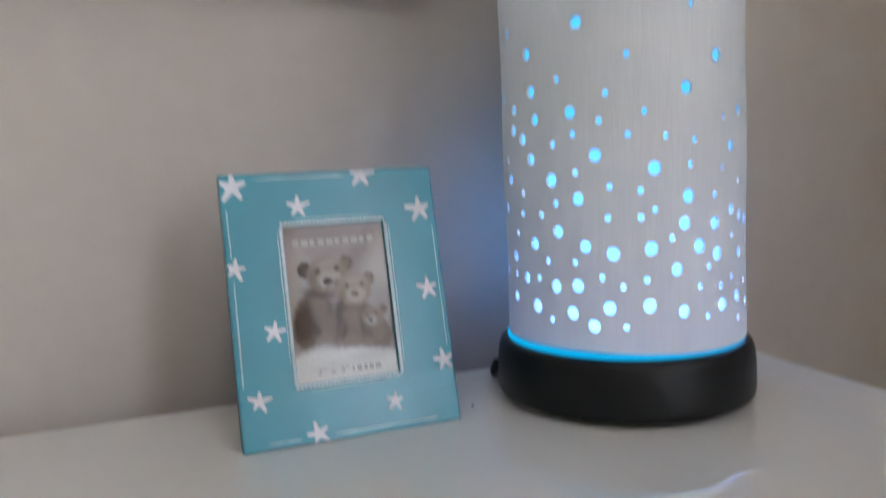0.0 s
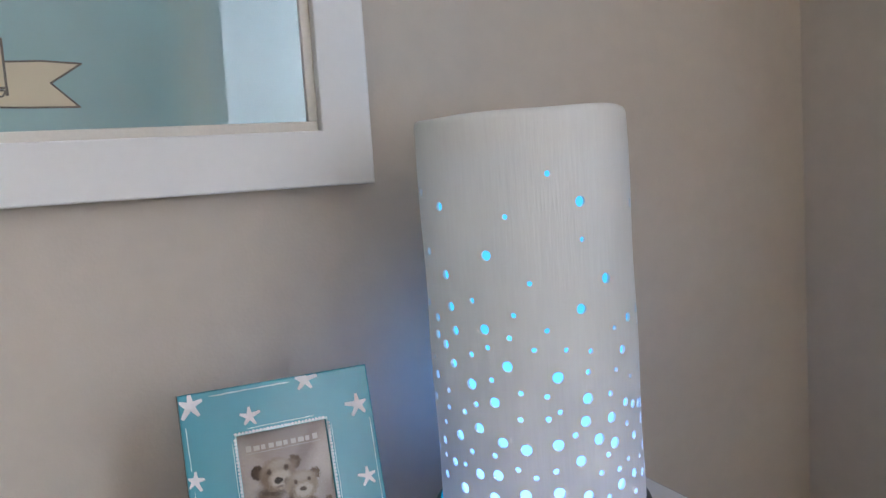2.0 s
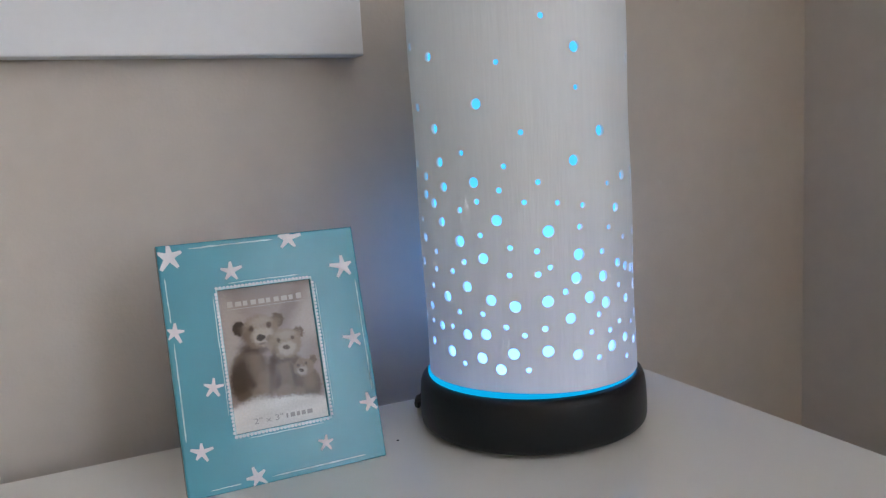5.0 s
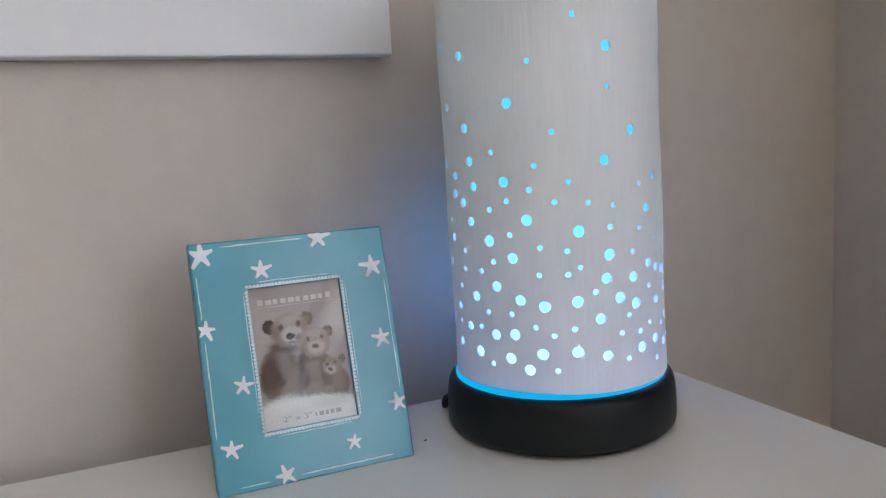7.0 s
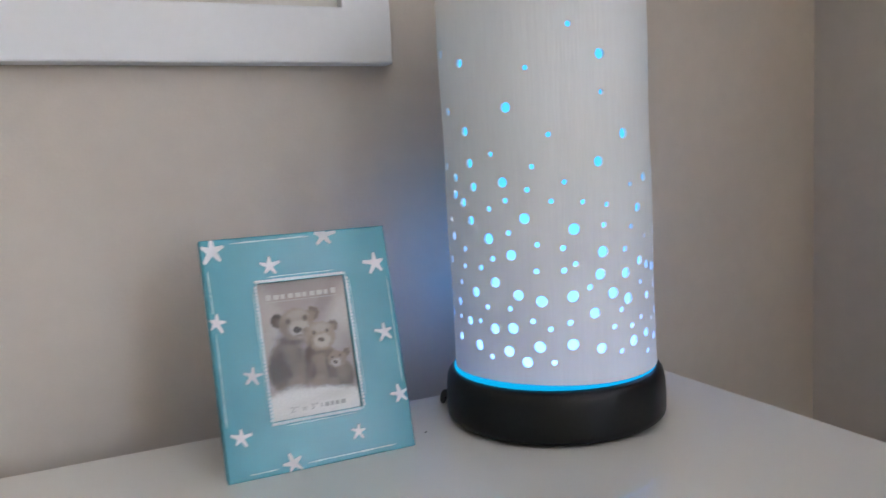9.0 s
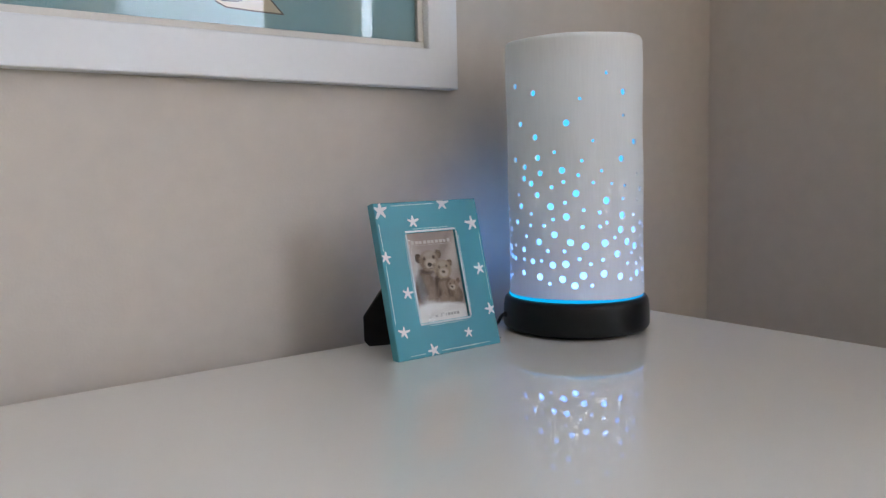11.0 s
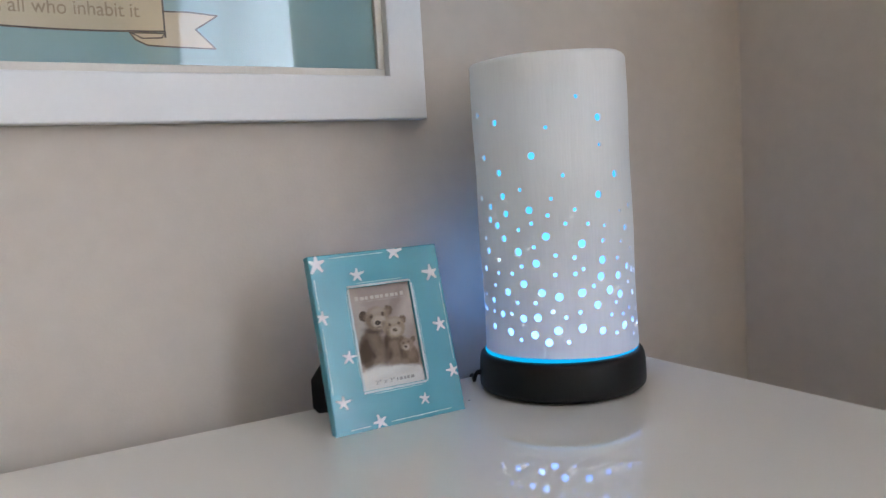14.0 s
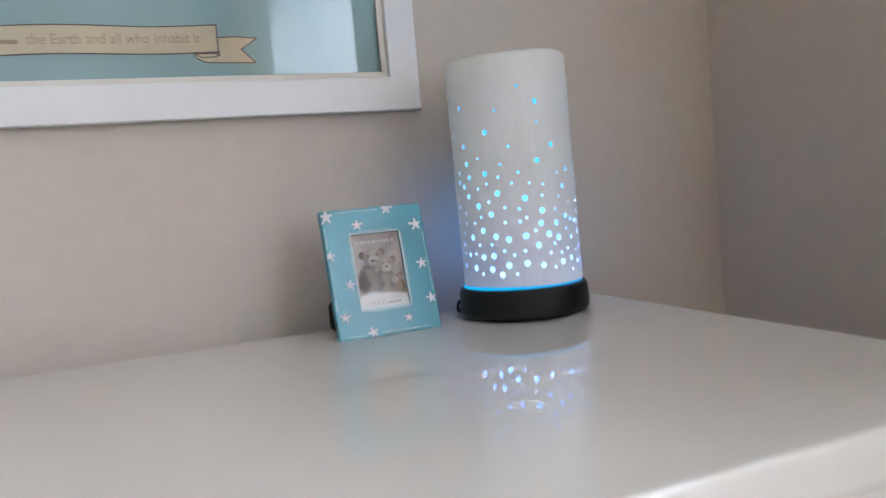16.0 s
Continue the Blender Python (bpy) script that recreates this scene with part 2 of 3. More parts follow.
BROWN, MIDBROWN, TAN, PALE, DARK, FLEECE = (0.08, 0.05, 0.036), (0.165, 0.11, 0.08), (0.315, 0.23, 0.18), (0.55, 0.45, 0.38), (0.04, 0.028, 0.024), (0.80, 0.75, 0.73)
PHOTO = printed_photo("sepia_photo_print", (0.43, 0.335, 0.305), [
    # studio backdrop: darker drapery with pale folds running down from the top
    (34, 90, 26, 9, 0, 0.6, 0.6, (0.36, 0.285, 0.265), 0), (29, 78, 5, 14, 20, 0.7, 0.55, (0.56, 0.48, 0.45), 0), (66, 72, 6, 20, -28, 0.5, 0.75, (0.60, 0.52, 0.49), 0),
    (57, 80, 3.0, 13, -34, 0.5, 0.6, (0.29, 0.225, 0.20), 0), (29, 60, 6, 12, 0, 0.7, 0.7, (0.50, 0.43, 0.40), 0), (64, 60, 5, 7, 0, 0.7, 0.5, (0.33, 0.26, 0.23), 0),
    # the largest bear
    (34.5, 51, 8.8, 13.0, -10, 0.16, 0.95, MIDBROWN, 1), (30.5, 49.5, 4.6, 8.6, -16, 0.3, 0.85, BROWN, 1), (37.5, 56.5, 3.6, 7.0, -6, 0.6, 0.5, TAN, 1), (38.5, 62.6, 7.0, 2.2, -12, 0.6, 0.75, BROWN, 1),
    (32.6, 73.2, 3.2, 3.4, 0, 0.16, 0.95, BROWN, 1), (33.0, 72.6, 1.7, 1.9, 0, 0.4, 0.5, MIDBROWN, 1), (51.0, 74.9, 3.3, 3.4, 0, 0.16, 0.95, MIDBROWN, 1), (50.6, 74.3, 1.8, 1.9, 0, 0.4, 0.55, TAN, 1),
    (42.2, 70.6, 8.9, 7.9, 8, 0.12, 1.0, TAN, 1), (36.6, 68.0, 3.6, 5.0, 20, 0.6, 0.5, MIDBROWN, 1), (43.0, 75.4, 5.4, 2.4, 6, 0.6, 0.55, PALE, 1), (43.2, 68.2, 5.3, 4.3, 0, 0.3, 0.85, PALE, 1),
    (38.0, 72.0, 1.1, 1.4, 30, 0.5, 0.8, BROWN, 0), (46.6, 73.0, 1.1, 1.3, -20, 0.5, 0.8, BROWN, 0), (42.3, 67.6, 2.1, 1.7, 0, 0.25, 0.92, DARK, 0), (42.6, 64.6, 1.9, 0.5, 0, 0.8, 0.6, BROWN, 0),
    # the middle bear
    (52.5, 48.5, 9.4, 11.0, 4, 0.16, 0.95, (0.22, 0.155, 0.115), 1), (44.2, 47.5, 4.8, 8.8, -22, 0.3, 0.8, MIDBROWN, 1), (52.0, 52.5, 4.2, 6.5, 0, 0.6, 0.7, TAN, 1), (49.5, 56.2, 7.0, 2.0, -8, 0.7, 0.6, BROWN, 1),
    (60.6, 67.4, 2.7, 2.8, 0, 0.18, 0.95, MIDBROWN, 1), (60.3, 67.0, 1.4, 1.5, 0, 0.4, 0.5, TAN, 1), (46.6, 66.0, 2.0, 2.2, 0, 0.3, 0.7, MIDBROWN, 1),
    (53.4, 62.9, 8.0, 7.3, 0, 0.12, 1.0, (0.36, 0.27, 0.205), 1), (54.0, 67.2, 4.6, 2.0, 0, 0.6, 0.5, PALE, 1), (54.0, 60.6, 4.4, 3.4, 0, 0.3, 0.85, PALE, 1), (53.8, 61.0, 1.7, 1.3, 0, 0.3, 0.85, BROWN, 0),
    (50.2, 64.8, 0.9, 1.1, 0, 0.5, 0.75, BROWN, 0), (57.4, 65.0, 0.9, 1.1, 0, 0.5, 0.75, BROWN, 0),
    (45.6, 53.0, 1.5, 8.0, -16, 0.7, 0.8, BROWN, 1), (40.6, 47.0, 3.4, 6.0, -24, 0.5, 0.6, TAN, 1), (36.0, 45.0, 1.3, 5.0, 20, 0.7, 0.7, BROWN, 1), (55.8, 46.5, 1.2, 6.5, 8, 0.7, 0.65, BROWN, 1), (47.4, 44.0, 1.1, 4.5, -10, 0.7, 0.6, BROWN, 1),
    # the cub
    (62.0, 41.5, 6.2, 8.0, 0, 0.16, 0.95, MIDBROWN, 1), (62.5, 43.5, 3.0, 4.4, 0, 0.6, 0.6, TAN, 1), (65.4, 53.0, 1.9, 2.0, 0, 0.25, 0.9, MIDBROWN, 1), (57.0, 53.6, 1.6, 1.8, 0, 0.25, 0.85, MIDBROWN, 1),
    (60.6, 50.0, 5.0, 4.5, 0, 0.14, 1.0, TAN, 1), (59.8, 48.6, 2.6, 2.1, 0, 0.35, 0.85, PALE, 1), (59.4, 48.9, 1.0, 0.8, 0, 0.35, 0.9, BROWN, 0), (58.2, 51.4, 0.6, 0.7, 0, 0.5, 0.8, BROWN, 0), (62.0, 51.6, 0.6, 0.7, 0, 0.5, 0.8, BROWN, 0),
    # feet and the fleece that they sit on
    (38.5, 42.0, 4.0, 3.4, 0, 0.3, 0.8, TAN, 1), (50.0, 40.6, 3.8, 3.2, 0, 0.3, 0.8, TAN, 1), (57.0, 38.8, 3.0, 2.4, 0, 0.4, 0.7, TAN, 1), (31, 40.5, 3.0, 3.0, 0, 0.4, 0.7, MIDBROWN, 1),
    (46.0, 27.0, 34, 11.0, -2, 0.13, 1.0, FLEECE, 1), (34.0, 36.0, 8.0, 3.6, 12, 0.5, 0.8, FLEECE, 1), (58, 33.5, 8, 2.6, 0, 0.7, 0.4, (0.56, 0.50, 0.47), 1), (40, 30.5, 9, 2.2, 6, 0.8, 0.35, (0.60, 0.54, 0.51), 1)])
PRINT_WHITE = mat("white_print_ink", (0.62, 0.55, 0.52), 0.5, 0.05, 90.0)
PRINT_GREY = mat("grey_print_ink", (0.40, 0.36, 0.35), 0.5, 0.05, 90.0)
CURTAIN = mat("beige_curtain_cloth", (0.42, 0.34, 0.25), 0.9, 0.1, 10.0, 0.5, 700)
SHEER = mat("sheer_white_net", (0.8, 0.8, 0.8), 0.9, 0.03, 10.0)
translucent(CURTAIN, 0.75, (0.93, 0.72, 0.41))
translucent(SHEER, 0.45)
see_through(SHEER, 0.28)
GLASS = glass("clear_glass", 1.42)
ACRYLIC = glass("thin_clear_acrylic", 1.17)
# stand-in for the diodes' light inside the shade, its fall-off set by colour
SLEEVE_GLOW = glow("cyan_stand_in_glow", (0.95, 2.55, 7.8), (0.11, 0.76, 1.5), 0.835, 0.935, 1.0)
RING = glow("cyan_light_ring", (0.004, 0.44, 0.85), (0.004, 0.44, 0.85), 0.8, 0.9, 1.0)


# ---- mesh helpers ----
def empty(name, x=0, y=0, z=0):
    ob = new(name)
    ob.empty_display_size = 0.02
    ob.matrix_world = pose(x, y, z)
    return ob


def part(name, bm, material, parent=None, label="", smooth=None):
    """Link a bmesh, built in world places, as one mesh object under a thing or a part."""
    me = bpy.data.meshes.new(name)
    bmesh.ops.recalc_face_normals(bm, faces=bm.faces[:]) if smooth is None else None
    bm.to_mesh(me)
    bm.free()
    for m in (material if isinstance(material, (list, tuple)) else [material]):
        me.materials.append(m)
    ob = new(name, me)
    if smooth is not None:
        for p in me.polygons:
            p.use_smooth = smooth
    if parent:
        bpy.context.view_layer.update()
        ob.parent = parent
        ob.matrix_parent_inverse = parent.matrix_world.inverted()
    if label:
        ob["label"] = label
    return ob


def box(bm, x0, x1, y0, y1, z0, z1, bevel=0.0, mi=0):
    r = bmesh.ops.create_cube(bm, size=1, matrix=Matrix.Translation(((x0 + x1) / 2, (y0 + y1) / 2, (z0 + z1) / 2))
                              @ Matrix.Diagonal((x1 - x0, y1 - y0, z1 - z0, 1)))
    vs = set(r["verts"])
    es = [e for e in bm.edges if e.verts[0] in vs and e.verts[1] in vs]
    for f in bm.faces:
        if f.verts[0] in vs:
            f.material_index = mi
    if bevel:
        bmesh.ops.bevel(bm, geom=es, offset=bevel, segments=2, profile=0.5, affect='EDGES')
    return bm


def boxed(*a, bevel=0.0):
    return box(bmesh.new(), *a, bevel=bevel)


def slab(bm, outline, d0, d1, m=None, mi=0):
    """A flat shape: a 2D outline in the local x, y, from depth d0 to d1 along z, laid into the world by m."""
    m = m or Matrix()
    a = [bm.verts.new(m @ Vector((x, y, d0))) for x, y in outline]
    b = [bm.verts.new(m @ Vector((x, y, d1))) for x, y in outline]
    n = len(outline)
    fs = [bm.faces.new(b), bm.faces.new(a[::-1])]
    for i in range(n):
        fs.append(bm.faces.new((a[i], a[(i + 1) % n], b[(i + 1) % n], b[i])))
    for f in fs:
        f.material_index = mi
    return bm


def lathe(bm, profile, cx, cy, steps=96, lean=None):
    """Turn a profile of (radius, height) about the upright axis at cx, cy."""
    rings = []
    for r, z in profile:
        ring = []
        for i in range(steps):
            a = 2 * math.pi * i / steps
            ring.append(bm.verts.new((cx + r * math.sin(a), cy - r * math.cos(a), z)))
        rings.append(ring)
    for p, q in zip(rings, rings[1:]):
        for i in range(steps):
            j = (i + 1) % steps
            bm.faces.new((p[i], p[j], q[j], q[i]))
    return bm


def writing(name, text, material, parent, m, width, height, depth, label=""):
    """Raised lettering in the built-in font, scaled to a width and height, at the pose m (its lower right corner)."""
    cu = bpy.data.curves.new(name, 'FONT')
    cu.body, cu.extrude = text, 0.001
    tmp = new(name, cu)
    bpy.context.view_layer.update()
    me = bpy.data.meshes.new_from_object(tmp.evaluated_get(bpy.context.evaluated_depsgraph_get()))
    bpy.data.objects.remove(tmp)
    lo = [min(v.co[k] for v in me.vertices) for k in range(3)]
    hi = [max(v.co[k] for v in me.vertices) for k in range(3)]
    sx, sy = width / (hi[0] - lo[0]), height / (hi[1] - lo[1])
    for v in me.vertices:
        v.co = m @ Vector(((v.co.x - hi[0]) * sx, (v.co.y - lo[1]) * sy, depth * (v.co.z - lo[2]) / (hi[2] - lo[2])))
    bm = bmesh.new()
    bm.from_mesh(me)
    return part(name, bm, material, parent, label)


# ---- the room ----
X0, X1, Y0, H = -4.4, 0.387, -2.9, 2.4
WY0, WY1, WZ0, WZ1 = -2.85, -0.775, 0.85, 2.12


def room():
    tagged(part("floor", boxed(X0 - 0.2, X1 + 0.12, Y0 - 0.2, 0.2, -0.1, 0.0), CARPET), "beige carpeted floor of the bedroom", "floor", kind="structure")
    tagged(part("ceiling", boxed(X0 - 0.2, X1 + 0.12, Y0 - 0.2, 0.2, H, H + 0.1), CEIL), "plain white painted ceiling", "ceiling", kind="structure")
    tagged(part("wall_north", boxed(X0 - 0.2, X1 + 0.12, 0.0, 0.2, 0, H), WALL), "beige painted wall behind the chest", "wall", kind="structure")
    tagged(part("wall_south", boxed(X0 - 0.2, X1 + 0.12, Y0 - 0.2, Y0, 0, H), CREAM), "cream painted wall across the room", "wall", kind="structure")
    tagged(part("wall_west", boxed(X0 - 0.2, X0, Y0, 0, 0, H), WALL), "beige painted side wall", "wall", kind="structure")
    bm = bmesh.new()
    box(bm, X1, X1 + 0.12, Y0, WY0, 0, H)
    box(bm, X1, X1 + 0.12, WY1, 0, 0, H)
    box(bm, X1, X1 + 0.12, WY0, WY1, 0, WZ0)
    box(bm, X1, X1 + 0.12, WY0, WY1, WZ1, H)
    tagged(part("wall_east", bm, WALL), "beige painted wall with the window opening", "wall", kind="structure")

    win = tagged(empty("window_1", X1 + 0.09, (WY0 + WY1) / 2, WZ0), "white framed window in the side wall", "window", kind="structure")
    bm = bmesh.new()
    x0, x1 = X1 + 0.07, X1 + 0.115
    for y in (WY0, WY1 - 0.05):
        box(bm, x0, x1, y, y + 0.05, WZ0, WZ1, 0.004)
    for z in (WZ0, WZ1 - 0.05):
        box(bm, x0 + 0.002, x1 - 0.002, WY0 + 0.05, WY1 - 0.05, z, z + 0.05, 0.004)
    part("window_frame", bm, TRIM, win)
    for y in (-2.1,):
        part("mullion", boxed(x0 + 0.003, x1 - 0.003, y - 0.03, y + 0.03, WZ0 + 0.05, WZ1 - 0.05, bevel=0.004), TRIM, win)
    part("transom", boxed(x0 + 0.005, x1 - 0.005, WY0 + 0.05, WY1 - 0.05, 1.72, 1.77, bevel=0.004), TRIM, win)
    part("window_sill", boxed(X1 - 0.03, X1 + 0.069, WY0 - 0.03, WY1 + 0.03, WZ0 - 0.03, WZ0 - 0.002, bevel=0.004), TRIM, win)
    pane = part("pane", boxed(x0 + 0.02, x0 + 0.026, WY0 + 0.05, WY1 - 0.05, WZ0 + 0.05, WZ1 - 0.05), GLASS, win)
    pane.visible_shadow = False
    # a sheer white net hangs over the panes
    bm = bmesh.new()
    rows = []
    for k in range(121):
        y = -2.84 + 1.80 * k / 120
        x = X1 + 0.035 + 0.012 * math.sin(k * 0.62) + 0.008 * math.sin(k * 0.23 + 1)
        rows.append([bm.verts.new((x, y, z)) for z in (0.86, 1.5, 2.115)])
    for p, q in zip(rows, rows[1:]):
        for i in range(2):
            bm.faces.new((p[i], q[i], q[i + 1], p[i + 1]))
    net = tagged(empty("net_curtain", X1 + 0.035, -2.0, 0.86), "sheer white net curtain hanging over the window", "curtain")
    part("net", bm, SHEER, net, smooth=True)
    # two opened curtains, with a slit of daylight past the first
    rail = tagged(empty("curtain_rail", X1 - 0.115, -1.7, 2.185), "white curtain rail fixed above the window", "curtain rail")
    bm = bmesh.new()
    bmesh.ops.create_cone(bm, cap_ends=True, segments=20, radius1=0.011, radius2=0.011, depth=2.5,
                          matrix=pose(X1 - 0.115, -1.65, 2.195, 90, 0, 0))
    part("rail", bm, TRIM, rail)
    for y in (-2.80, -0.58):
        part("bracket", boxed(X1 - 0.125, X1, y - 0.008, y + 0.008, 2.182, 2.208), TRIM, rail)
    for y0, y1 in ((-0.93, -0.708), (-2.88, -2.58)):
        bm = bmesh.new()
        rows = []
        for k in range(61):
            y = y0 + (y1 - y0) * k / 60
            x = X1 - 0.115 + 0.055 * math.sin(k * 0.5 + 2.987) + 0.010 * math.sin(k * 0.31)
            rows.append([bm.verts.new((x, y, z)) for z in (0.35, 1.2, 2.183)])
        for p, q in zip(rows, rows[1:]):
            for i in range(2):
                bm.faces.new((p[i], q[i], q[i + 1], p[i + 1]))
        bmesh.ops.solidify(bm, geom=bm.faces[:], thickness=0.003)
        tagged(part("curtain", bm, CURTAIN), "thin beige cloth curtain gathered open at the window", "curtain", "window curtains")


room()


# ---- the chest ----
TZ, TX0, TX1, TY0, TY1 = 0.80, -0.98, 0.158, -0.519, -0.040


def chest():
    c = tagged(empty("chest", (TX0 + TX1) / 2, (TY0 + TY1) / 2, 0), "white lacquered chest with a glossy flat top", "chest")
    part("top", boxed(TX0, TX1, TY0, TY1, TZ - 0.026, TZ, bevel=0.0022), TABLE, c)
    part("side_panel", boxed(TX0 + 0.006, TX0 + 0.026, TY0 + 0.004, TY1 - 0.004, 0.0, TZ - 0.027), TABLE, c)
    part("side_panel", boxed(TX1 - 0.026, TX1 - 0.006, TY0 + 0.004, TY1 - 0.004, 0.0, TZ - 0.027), TABLE, c)
    part("back_panel", boxed(TX0 + 0.027, TX1 - 0.027, TY1 - 0.016, TY1 - 0.006, 0.05, TZ - 0.027), TABLE, c)
    part("front_panel", boxed(TX0 + 0.027, TX1 - 0.027, TY0 + 0.003, TY0 + 0.021, 0.0, TZ - 0.027, bevel=0.0015), TABLE, c)


chest()


# ---- the framed picture on the wall ----
PX0, PX1, PZ0, PZ1 = -0.72, 0.0, 1.006, 1.50
MW = 0.031


def wall_picture():
    pic = tagged(empty("wall_picture", (PX0 + PX1) / 2, -0.001, PZ0), "white framed teal art print with a cream ribbon banner", "picture")
    # four mitred lengths of moulding
    def mitre(name, a, b, c, d):
        bm = bmesh.new()
        fr = [bm.verts.new((p[0], -0.016, p[1])) for p in (a, b, c, d)]
        bk = [bm.verts.new((p[0], -0.0015, p[1])) for p in (a, b, c, d)]
        bm.faces.new(fr), bm.faces.new(bk[::-1])
        for i in range(4):
            bm.faces.new((fr[i], bk[i], bk[(i + 1) % 4], fr[(i + 1) % 4]))
        bmesh.ops.bevel(bm, geom=[bm.edges.get((fr[0], fr[1])), bm.edges.get((fr[2], fr[3]))], offset=0.0012, segments=2, profile=0.5, affect='EDGES')
        part(name, bm, MOULD, pic)
    o = [(PX0, PZ0), (PX1, PZ0), (PX1, PZ1), (PX0, PZ1)]
    n = [(PX0 + MW, PZ0 + MW + 0.002), (PX1 - MW, PZ0 + MW + 0.002), (PX1 - MW, PZ1 - MW), (PX0 + MW, PZ1 - MW)]
    for i in range(4):
        j = (i + 1) % 4
        mitre("moulding", o[i], o[j], n[j], n[i])
    # slim cream slip inside the moulding
    w = 0.006
    ax, bx, az, bz = PX0 + MW, PX1 - MW, PZ0 + MW + 0.002, PZ1 - MW
    part("slip", boxed(ax, bx, -0.0092, -0.003, az, az + w, bevel=0.0008), SLIP, pic)
    part("slip", boxed(ax, bx, -0.0092, -0.003, bz - w, bz, bevel=0.0008), SLIP, pic)
    part("slip", boxed(ax, ax + w, -0.009, -0.003, az + w, bz - w, bevel=0.0008), SLIP, pic)
    part("slip", boxed(bx - w, bx, -0.009, -0.003, az + w, bz - w, bevel=0.0008), SLIP, pic)
    art = part("art_print", boxed(ax + w, bx - w, -0.0045, -0.003, az + w, bz - w), ART, pic, "teal printed paper")
    g = part("glass", boxed(ax + w, bx - w, -0.0078, -0.0064, az + w, bz - w), GLASS, pic)
    g.visible_shadow = False

    # the ribbon: wavy band, folds and swallow tails
    cx = -0.36
    m = Matrix(((1, 0, 0, 0), (0, 0, -1, -0.0045), (0, 1, 0, 0), (0, 0, 0, 1)))   # local x, y -> world x, z; depth towards the room

    def band(x0, x1, lift):
        top, low = [], []
        for k in range(41):
            x = x0 + (x1 - x0) * k / 40
            s = 0.0011 * math.sin((x - cx) * 38 + lift)
            top.append((x, 1.0918 + s))
            low.append((x, 1.0672 + 0.8 * s))
        return low, top

    def stroke(bm, pts, width):
        for (xa, ya), (xb, yb) in zip(pts, pts[1:]):
            d = Vector((xb - xa, yb - ya))
            if d.length < 1e-7:
                continue
            d.normalize()
            q = Vector((-d.y, d.x)) * width / 2
            e = d * width * 0.35
            slab(bm, [(xa - q.x - e.x, ya - q.y - e.y), (xb - q.x + e.x, yb - q.y + e.y), (xb + q.x + e.x, yb + q.y + e.y), (xa + q.x - e.x, ya + q.y - e.y)], 0.0002, 0.00062, m)

    def mirror(pts):
        return [(2 * cx - x, y) for x, y in pts]
    tail = [(-0.1935, 1.0808), (-0.176, 1.0812), (-0.157, 1.0797), (-0.1725, 1.0697), (-0.1598, 1.0570), (-0.185, 1.0573), (-0.2050, 1.0580), (-0.2125, 1.0615), (-0.2155, 1.0660), (-0.1945, 1.0662)]
    fold = [(-0.2140, 1.0655), (-0.2080, 1.0625), (-0.1955, 1.0632), (-0.1935, 1.0660)]
    low, top = band(2 * cx + 0.1932, -0.1932, 0.4)
    ink = bmesh.new()
    for side in (list, mirror):
        part("ribbon_tail", slab(bmesh.new(), side(tail)[::-1 if side is mirror else 1], 0.0001, 0.0003, m), RIBBON, art)
        stroke(ink, side(tail), 0.0010)
        stroke(ink, side(fold), 0.0009)
    bm = bmesh.new()
    for k in range(40):
        slab(bm, [low[k], low[k + 1], top[k + 1], top[k]], 0.0002, 0.00045, m)
    part("ribbon", bm, RIBBON, art, "cream ribbon banner")
    stroke(ink, top + low[::-1] + top[:1], 0.0012)
    stroke(ink, [low[-1], (-0.1932, 1.0640)], 0.0015)
    part("ribbon_outline", ink, INK, art)
    tip = [(-0.0880, 1.1345), (-0.0855, 1.1290), (-0.0800, 1.1250), (-0.0752, 1.1262), (-0.0722, 1.1300), (-0.0712, 1.1345)]
    part("ornament_tip", slab(bmesh.new(), tip, 0.0001, 0.0003, m), RIBBON, art, "cream printed ornament tip")
    edge = bmesh.new()
    stroke(edge, tip, 0.0009)
    part("ornament_outline", edge, INK, art)
    at = m @ Matrix.Translation((-0.2085, 1.0760, 0.0005))
    writing("lettering", "the Earth and all who inhabit it", LETTER, art, at, 0.143, 0.0090, 0.0002, "faded brown lettering")
    bars = bmesh.new()
    for x, w in ((-0.376, 0.018), (-0.390, 0.008), (-0.414, 0.02)):
        slab(bars, [(x, 1.0765), (x + w, 1.0765), (x + w, 1.0800), (x, 1.0800)], 0.0005, 0.0007, m)
    part("lettering_bar", bars, LETTER, art)


wall_picture()


# ---- the lamp ----
LX, LY, LR = 0.0505, -0.1075, 0.0555
SZ0, SZ1 = 0.8309, 1.037
# holes: angle from the front (to the east) in degrees, height over the chest in mm
LARGE = [(-3, 192), (-52, 169), (10, 154), (-6, 141), (-56, 133), (-45, 115), (-20, 109), (-66, 105), (-5, 97), (-53, 97), (-7, 86), (9, 85), (-63, 83), (-77, 77), (-50, 77),
         (0, 76), (10, 72), (-38, 74), (-22, 76), (-11, 67), (-65, 59), (-54, 60), (-77, 49), (-40, 51), (-23, 52), (-8, 49), (13, 50), (-57, 48), (-47, 43)]
MEDIUM = [(-101, 200), (-80, 193), (-95, 170), (-79, 159), (-77, 143), (-104, 142), (-91, 136), (27, 132), (-75, 131), (-92, 127), (-84, 123), (20, 117), (-78, 114), (-96, 105),
          (-102, 92), (21, 90), (29, 87), (37, 85), (28, 71), (-94, 70), (-108, 62), (-84, 61), (25, 52), (37, 48), (-95, 51)]
